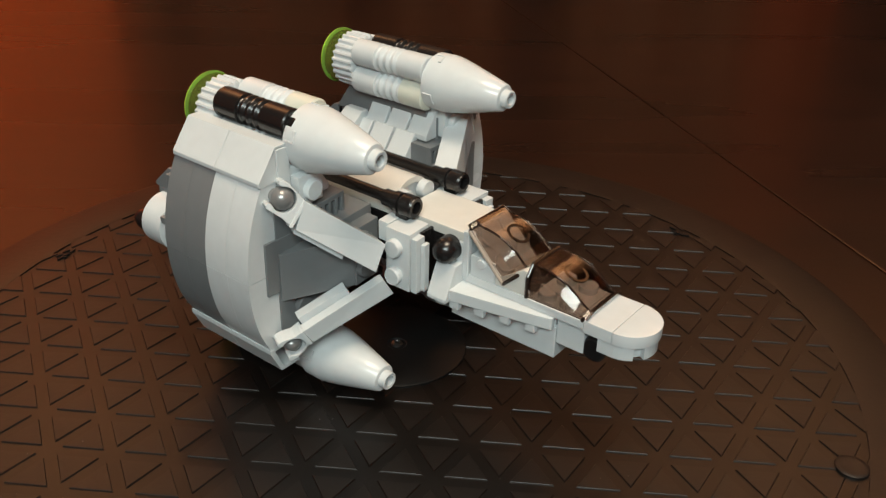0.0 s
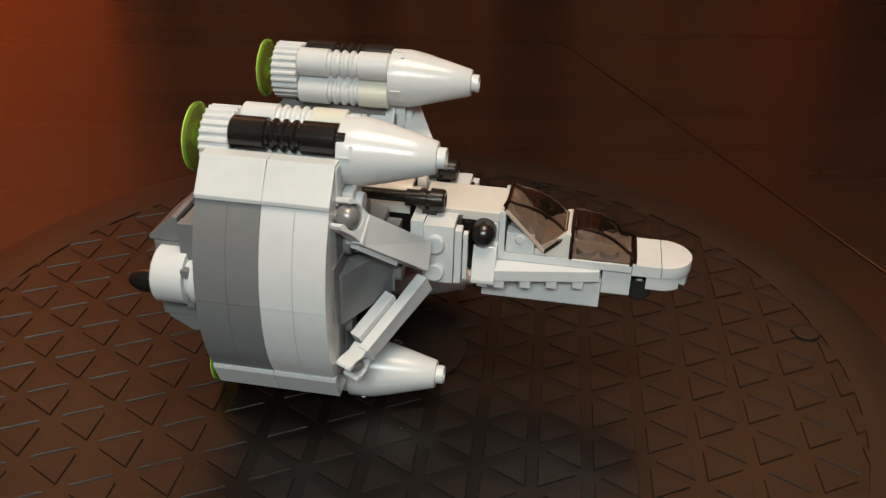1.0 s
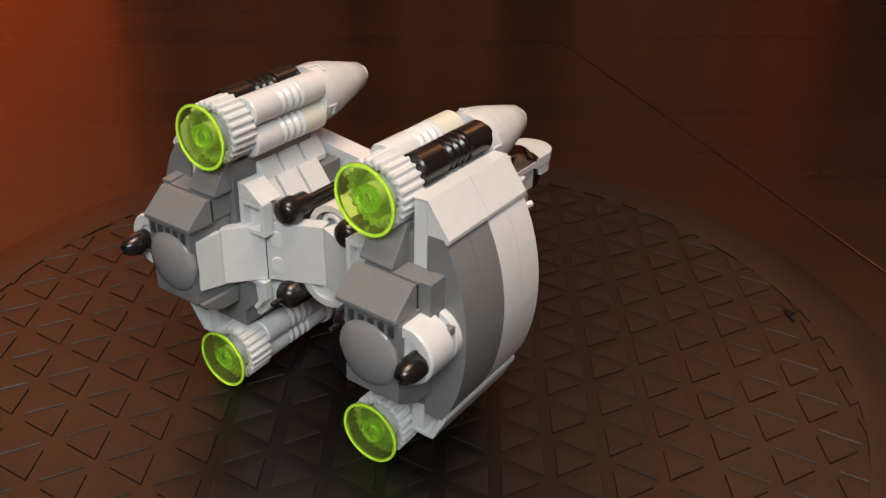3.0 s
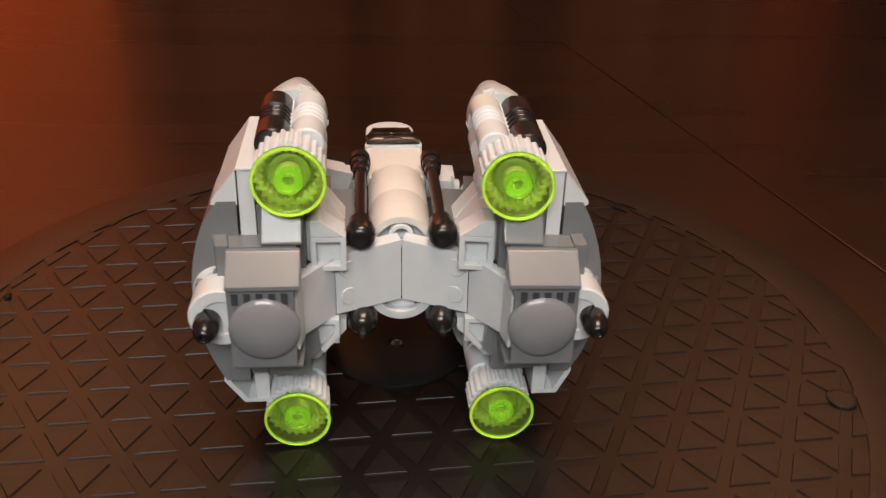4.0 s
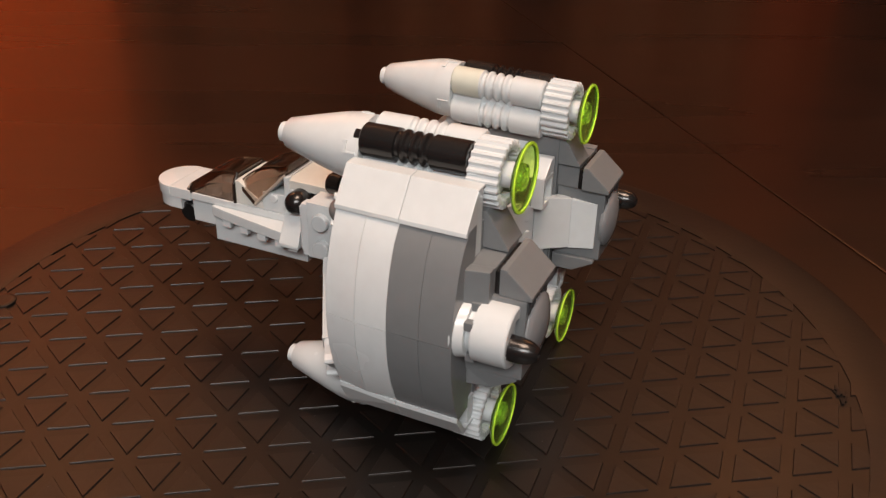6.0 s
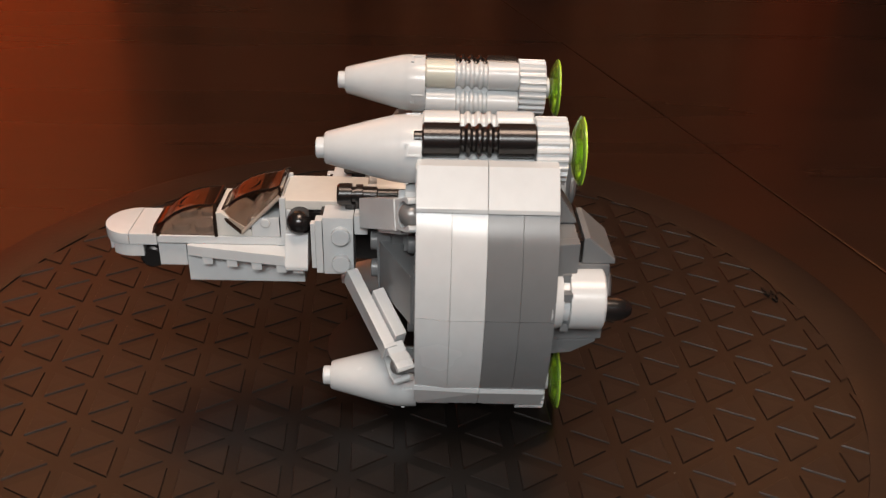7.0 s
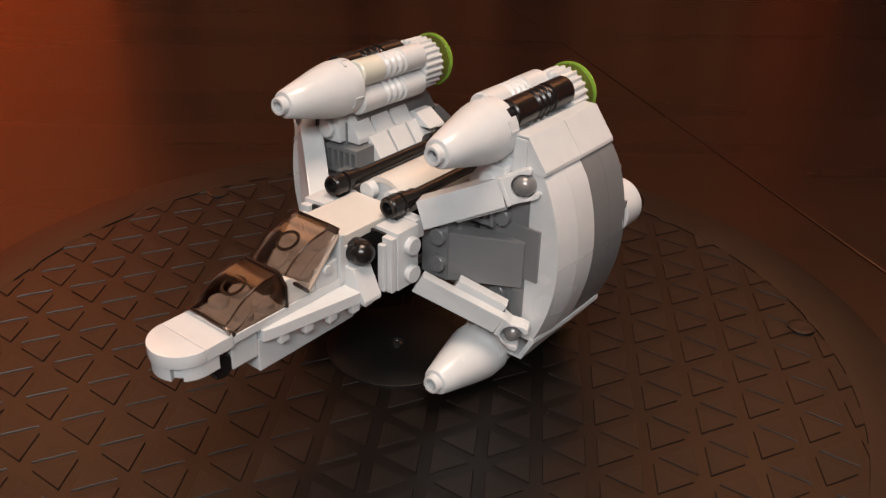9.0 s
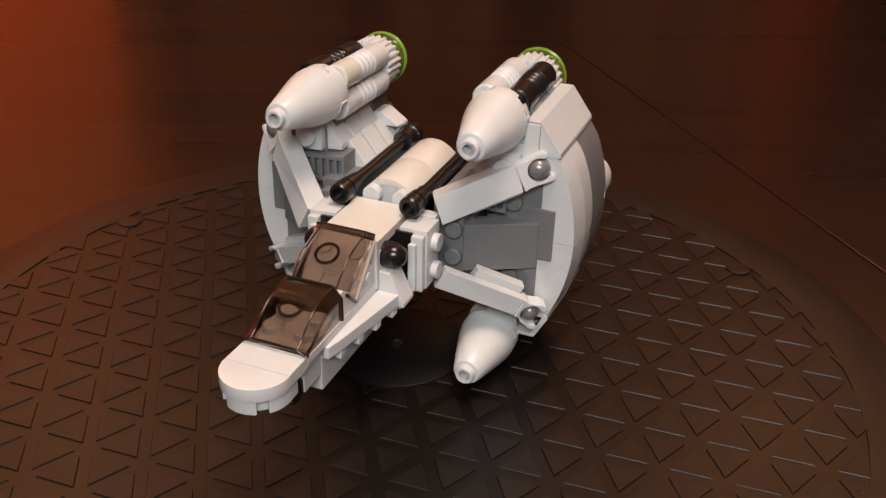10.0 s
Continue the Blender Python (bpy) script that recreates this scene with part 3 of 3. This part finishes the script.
    part("rear_plate", slab((-34.1, 16.1, 48.4), (-42.2, 23.8, 47.2), (-42.6, 23.6, 32.0), (-34.1, 16.1, 32.2), -3.0, 0.25), WHITE, ship, "light grey angled rear plate", s)
    part("rear_plate", slab((-42.2, 23.4, 47.2), (-49.4, 24.2, 46.6), (-49.6, 23.9, 33.0), (-42.6, 23.1, 32.0), -2.0, 0.25), WHITE, ship, "light grey angled rear plate", s)
    bm = None
    for z in (44.5, 37.0):
        made = lathe([(-0.3, 2.2), (-0.1, 2.4), (2.0, 2.4)], (0, 0, 0), "x", 24)
        bmesh.ops.transform(made, matrix=Matrix.Translation((-33.1, 12.7, z)) @ Matrix.Rotation(radians(25), 4, "Z"), verts=made.verts)
        bm = joined(bm, made)
    part("plate_stud", bm, WHITE, ship, "", s, True)
    # guns
    gun = part("gun_barrel", lathe([(-26, 1.55), (8, 1.55)], (0, 9.8, 52.9), "x", 20), BLACK, ship, "long glossy black gun barrel", s, True)
    part("gun_breech", lathe([(-34.5, 0), (-34.5, 1.4), (-34.3, 2.3), (-33.6, 3.1), (-32.4, 3.5), (-30.0, 3.6), (-29.7, 3.1), (-25.4, 3.0), (-25.0, 2.0)], (0, 9.8, 52.9), "x", 28), BLACK, gun, "", s, True)
    part("gun_muzzle", lathe([(4.5, 1.6), (4.8, 2.2), (8.2, 2.2), (8.4, 2.7), (10.2, 2.7), (10.3, 2.1), (11.1, 2.1), (11.2, 2.95), (14.4, 2.9), (14.8, 2.6), (15.0, 2.5), (15.0, 1.7), (13.0, 1.6), (13.0, 0)], (0, 9.9, 52.8), "x", 28), BLACK, gun, "", s, True)
    part("gun_mount", box(9.2, 13.0, 8.6, 11.4, 44.0, 51.0, 0.3), BLACK, ship, "black gun mount", s)
    low = part("gun_barrel", lathe([(-39.8, 0.5), (-39.6, 0.7), (-33, 0.8), (-26, 1.55), (2, 1.55)], (0, 9.7, 29.4), "x", 20), BLACK, ship, "black lower gun barrel", s, True)
    part("gun_breech", lathe([(-36.4, 0.9), (-36.2, 1.8), (-35.2, 2.9), (-33.6, 3.7), (-24.0, 3.8), (-22.6, 3.2), (-22.0, 2.0)], (0, 9.7, 29.4), "x", 28), BLACK, low, "", s, True)
    # side bracket with studs
    bm = box(10.6, 18.4, 9.0, 16.6, 32.8, 49.2)
    for z in (44.4, 36.4):
        stud((13.8, 16.6, z), "y", bm=bm)
    part("side_bracket", bm, WHITE, ship, "light grey bracket with two studs", s, True)
    part("bracket_plate", box(18.6, 20.4, 13.0, 16.2, 32.8, 48.2), WHITE, ship, "light grey thin plate", s)
    part("bracket_plate", box(20.6, 21.8, 12.8, 14.8, 33.4, 46.6), WHITE, ship, "light grey thin plate", s)
    part("bracket_plate", box(18.5, 19.4, 8.2, 12.9, 33.0, 48.4, 0.1), BLACK, ship, "black plate in the gap", s)
    part("bracket_top", box(7.0, 10.4, 8.2, 15.4, 44.0, 49.4), WHITE, ship, "light grey plate", s)
    knob = [(8.0, 3.3), (10.6, 3.4)] + [(10.6 + 3.4 * math.sin(radians(a)), 3.4 * math.cos(radians(a))) for a in range(10, 90, 10)] + [(14.0, 0)]
    part("black_knob", lathe(knob, (25.2, 0, 44.8), "y", 32), BLACK, ship, "glossy black round knob", s, True)
    part("body_slope", prism([(7.9, 41.6), (11.2, 41.6), (15.0, 33.6), (15.0, 32.6), (7.9, 32.6)], "x", 22.9, 29.0, 0.3), WHITE, ship, "light grey sloped brick", s)
    # wedge plate along the keel
    part("wedge_plate", prism([(56.0, 7.2), (56.0, 8.6), (52.0, 9.6), (29.5, 13.6), (24.5, 13.6), (24.5, 7.2)], "z", 33.0, 36.2, 0.3), WHITE, ship, "light grey wedge plate", s)
    for x, y in ((50.6, 9.4), (43.8, 10.6), (37.0, 11.8), (30.2, 13.0), (25.8, 13.2)):
        part("wedge_tooth", box(x - 1.4, x + 1.4, y - 1.4, y + 0.2, 30.8, 33.6, 0.3), WHITE, ship, "", s)


UPPER_P = ((9.1, 14.3, 54.0), (8.9, 16.9, 46.8), (-0.6, 32.6, 62.8), (-0.5, 35.2, 55.8))
UPPER_S = ((13.5, 19.9, 46.6), (13.3, 23.4, 40.2), (1.6, 35.4, 61.2), (0.9, 38.0, 54.0))
LOWER = ((12.2, 19.4, 35.6), (13.4, 16.8, 30.6), (1.6, 38.2, 25.4), (2.4, 35.6, 20.4))
for s, up in ((1, UPPER_P), (-1, UPPER_S)):
    wing(s)
    arm(*up, (-2.3, 38.6, 61.6), 6.5, s, False)
    arm(*LOWER, (-2.2, 38.8, 19.9), 3.0, s, True)


def canopy(front, along, up, length, heights, name, narrow=False):
    """A faceted clear canopy; front is the thin end, heights are (share of length, height, half width of the top)."""
    bm = bmesh.new()
    front, along, up = Vector(front), Vector(along).normalized(), Vector(up).normalized()
    rows = []
    for f, h, wt in heights:
        o = front + along * (length * f)
        wb = min(7.9, wt + 2.15) if f < 0.1 and narrow else 7.9
        tip = along * (-1.2 if f == 0 else 0.0)
        cheek = max(h * 0.35, h - 2.7)
        ring = [(-wb, 0.0), (-wb, cheek), (-wt, h), (wt, h), (wb, cheek), (wb, 0.0)]
        rows.append([bm.verts.new(o + Vector((0, y, 0)) + up * z + (tip if z > 0 else Vector())) for y, z in ring])
    pts = [[v.co.copy() for v in r] for r in rows]
    for A, B in zip(rows, rows[1:]):
        for i in range(5):
            bm.faces.new((A[i], A[i + 1], B[i + 1], B[i]))
    bm.faces.new(rows[0])
    bm.faces.new(rows[-1])
    ob = part(name, bm, SMOKE, ship, "smoky brown clear canopy", smooth=True)
    ob.visible_shadow = False
    mod = ob.modifiers.new("thickness", "SOLIDIFY")
    mod.thickness, mod.offset = 0.9 * MM, -1
    bev = ob.modifiers.new("rounding", "BEVEL")
    bev.width, bev.segments, bev.limit_method = 0.4 * MM, 3, "ANGLE"

    def bar(points, r):
        for a, c in zip(points, points[1:]):
            d = c - a
            m = Matrix.Translation(a) @ d.to_track_quat("X", "Z").to_matrix().to_4x4()
            made = lathe([(0, r), (d.length, r)], (0, 0, 0), "x", 8)
            bmesh.ops.transform(made, matrix=m, verts=made.verts)
            joined(frame_bm, made)
    frame_bm = bmesh.new()
    for k in (2, 3):
        bar([r[k] for r in pts], 0.22)
    bar(pts[-1], 0.5)
    bar(pts[0][:1] + pts[0][-1:], 0.28 if narrow else 0.5)
    bar(pts[0][1:5], 0.28)
    part("canopy_edge", frame_bm, SMOKE_EDGE, ob, "dark moulded canopy edge")
    for k in (0, 5) if narrow else ():
        frame_bm = bmesh.new()
        bar([pts[0][k], pts[-1][k]], 0.5)
        part("canopy_sill", frame_bm, SILL, ob, "pale clear lower edge")
    f, h, wt = heights[len(heights) // 2]
    c = front + along * (length * f) + up * (h - 0.3)
    ring = lathe([(-0.2, 2.4), (-0.2, 3.1), (0.25, 3.1), (0.25, 2.4), (-0.2, 2.4)], (0, 0, 0), "z", 28)
    nrm = (up + along * -0.35).normalized()
    m = Matrix.Translation(c) @ nrm.to_track_quat("Z", "Y").to_matrix().to_4x4()
    bmesh.ops.transform(ring, matrix=m, verts=ring.verts)
    part("canopy_ring", ring, SMOKE_EDGE, ob, "moulded ring")


def fuselage():
    part("core_brick", box(-28, 23.6, -8.1, 8.1, 32.7, 46.5), BLACK, ship, "black core bricks")
    outer = [(8.0 * math.cos(radians(180 - a)), 47.0 + 8.0 * math.sin(radians(a))) for a in range(0, 181, 10)]
    inner = [(6.3 * math.cos(radians(a)), 47.0 + 6.3 * math.sin(radians(a))) for a in range(0, 181, 10)]
    for x0, x1 in ((-26.4, -10.55), (-10.45, 5.2)):
        part("round_spine", prism(outer + inner, "x", x0, x1, 0.07), WARM_LIT, ship, "half-round spine brick, tinted off-white for warm light", smooth=True)
    part("spine_core", prism([(6.2 * math.cos(radians(a)), 47.0 + 6.2 * math.sin(radians(a))) for a in range(0, 181, 10)], "x", -23.5, 4.6, 0.1), WHITE, ship, "light grey inner brick", smooth=True)
    poly = [(8.0 * math.cos(radians(a)), 35.0 - 7.6 * math.sin(radians(a))) for a in range(0, 181, 12)]
    part("round_belly", prism(poly, "x", -27.5, -4.0, 0.12), WHITE, ship, "light grey half-round belly brick", smooth=True)
    outer = [(8.0 * math.cos(radians(180 - a)), 35.4 - 7.3 * math.sin(radians(a))) for a in range(0, 181, 10)]
    inner = [(5.6 * math.cos(radians(a)), 35.4 - 5.2 * math.sin(radians(a))) for a in range(0, 181, 10)]
    part("belly_ring", prism(outer + inner, "x", -30.3, -27.6, 0.1), WHITE, ship, "light grey half-round ring under the rear plates", smooth=True)
    bm = stud((5.2, -4.2, 50.6), "x", r=2.5, h=2.4)
    stud((5.2, 4.2, 50.6), "x", r=2.5, h=2.4, bm=bm)
    part("spine_stud", bm, WHITE, ship, "light grey studs", smooth=True)
    part("spine_tube", lathe([(-23.4, 1.9), (-26.6, 1.9), (-26.8, 2.1), (-26.8, 2.9), (-26.6, 3.1), (-23.4, 3.1)], (0, 0, 49.9), "x", 28), WHITE, ship, "light grey tube end", smooth=True)
    part("body_top", box(8.0, 29.8, -8.0, 8.0, 47.2, 49.8, 0.3), WARM_LIT, ship, "top plate, tinted off-white for warm light")
    part("body_block", box(23.0, 28.9, -8.3, 8.3, 32.6, 47.1, 0.3), WHITE, ship, "light grey body brick")
    part("body_block", box(9.0, 21.8, -7.6, 7.6, 44.0, 47.1, 0.2), BLACK, ship, "black plate")
    for y in (-7.7, 7.7):
        part("body_rib", box(29.0, 30.6, y - 0.8, y + 0.8, 37.5, 50.6, 0.3), WHITE, ship, "light grey edge rib")
    part("body_front", box(29.85, 30.4, -6.8, 6.8, 37.5, 50.2, 0.2), WHITE, ship, "light grey front plate")
    part("deck", box(25.0, 64.0, -7.9, 7.9, 36.3, 38.6, 0.25), WHITE, ship, "light grey deck plate")
    part("keel", box(25.0, 56.6, -7.0, 7.0, 24.4, 33.2, 0.3), WHITE, ship, "light grey keel brick")
    part("keel", box(25.0, 56.0, -6.6, 6.6, 33.2, 36.2, 0.2), WHITE, ship, "light grey keel plate")
    part("chin", box(56.7, 64.2, -6.9, 6.9, 29.0, 36.2, 0.3), WHITE, ship, "light grey chin brick")
    bm = box(31.0, 38.4, -7.8, 7.8, 38.7, 44.4, 0.25)
    for y, sg in ((-7.8, -1), (7.8, 1)):
        stud((34.6, y, 43.0), "y", sg, 1.3, 0.7, bm, 16)
    part("seat_brick", bm, WHITE, ship, "light grey seat brick with side pins")
    part("seat_slope", prism([(38.5, 38.7), (47.8, 38.7), (47.8, 45.6), (46.4, 45.6), (38.5, 40.4)], "y", -7.6, 7.6, 0.25), WARM_LIT, ship, "sloped seat back, tinted off-white for warm light")
    bm = box(48.2, 62.0, -6.4, 6.4, 38.65, 39.0, 0.05)
    for x in (52.0, 58.0):
        for y in (-4, 4):
            stud((x, y, 39.0), "z", bm=bm)
    part("cockpit_plate", bm, WHITE, ship, "light grey cockpit plate with studs", smooth=True)
    shares = (0.0, 0.07, 0.15, 0.24, 0.34, 0.45, 0.56, 0.67, 0.78, 0.89, 1.0)
    prof1 = [(f, 1.7 + 6.6 * (1 - (1 - f) ** 2.6), 5.75) for f in shares]
    canopy((63.6, 0, 38.7), (-1, 0, 0), (0, 0, 1), 15.6, prof1, "canopy")
    prof2 = [(f, 1.7 + 5.9 * (1 - (1 - f) ** 2.6), 5.75) for f in shares]
    canopy((30.3, 0, 50.8), (0.70, 0, -0.714), (0.714, 0, 0.70), 15.4, prof2, "canopy", True)
    hn = Vector((0.714, 0.0, 0.70))
    for u in (3.6, 11.0):
        for y in (-4.0, 4.0):
            bm = stud((0, 0, 0), "z")
            bmesh.ops.transform(bm, matrix=Matrix.Translation(Vector((40.2, y, 40.0)) + Vector((-0.70, 0, 0.714)) * u) @ hn.to_track_quat("Z", "Y").to_matrix().to_4x4(), verts=bm.verts)
            part("hinge_stud", bm, WHITE, ship, smooth=True)
    part("canopy_hinge", slab((30.2, -7.4, 50.2), (30.2, 7.4, 50.2), (40.2, 7.4, 40.0), (40.2, -7.4, 40.0), -1.0, 0.1), WHITE, ship, "light grey plate under the canopy")
    # rounded nose
    part("nose_tile", box(64.1, 71.5, -7.9, 7.9, 35.6, 38.9, 0.25), WHITE, ship, "light grey flat nose tile")
    half = [(71.6 + 8.0 * math.sin(radians(a)), 8.0 * math.cos(radians(a))) for a in range(0, 181, 9)]
    part("nose_tile", prism(half, "z", 35.6, 38.9, 0.25), WHITE, ship, "light grey rounded nose tile", smooth=True)

    def rim_radius(a):
        return 6.2 if 42 < a < 62 or 118 < a < 138 else 7.7
    half = [(68.0, -7.6), (68.0, 7.6)] + [(71.4 + rim_radius(a) * math.sin(radians(a)), rim_radius(a) * math.cos(radians(a))) for a in
                                          (0, 9, 18, 27, 36, 41.9, 42.1, 52, 61.9, 62.1, 72, 81, 90, 99, 108, 117.9, 118.1, 128, 137.9, 138.1, 147, 156, 165, 174)]
    part("nose_plate", prism(half, "z", 32.0, 35.5, 0.12), WHITE, ship, "light grey rounded nose plate")
    part("nose_wheel", lathe([(-6.6, 2.7), (-6.2, 3.2), (6.2, 3.2), (6.6, 2.7)], (66.5, 0, 30.9), "y", 24), BLACK, ship, "black round bar", smooth=True)


fuselage()


def motions():
    rows = [(t, pose(0, 0, -0.001, 0, 0, a)) for t, a in TURN]
    walk(platter, rows)
    walk(ship, [(t, pose(0, 0, 0, 0, 0, a + HEADING)) for t, a in TURN])


motions()
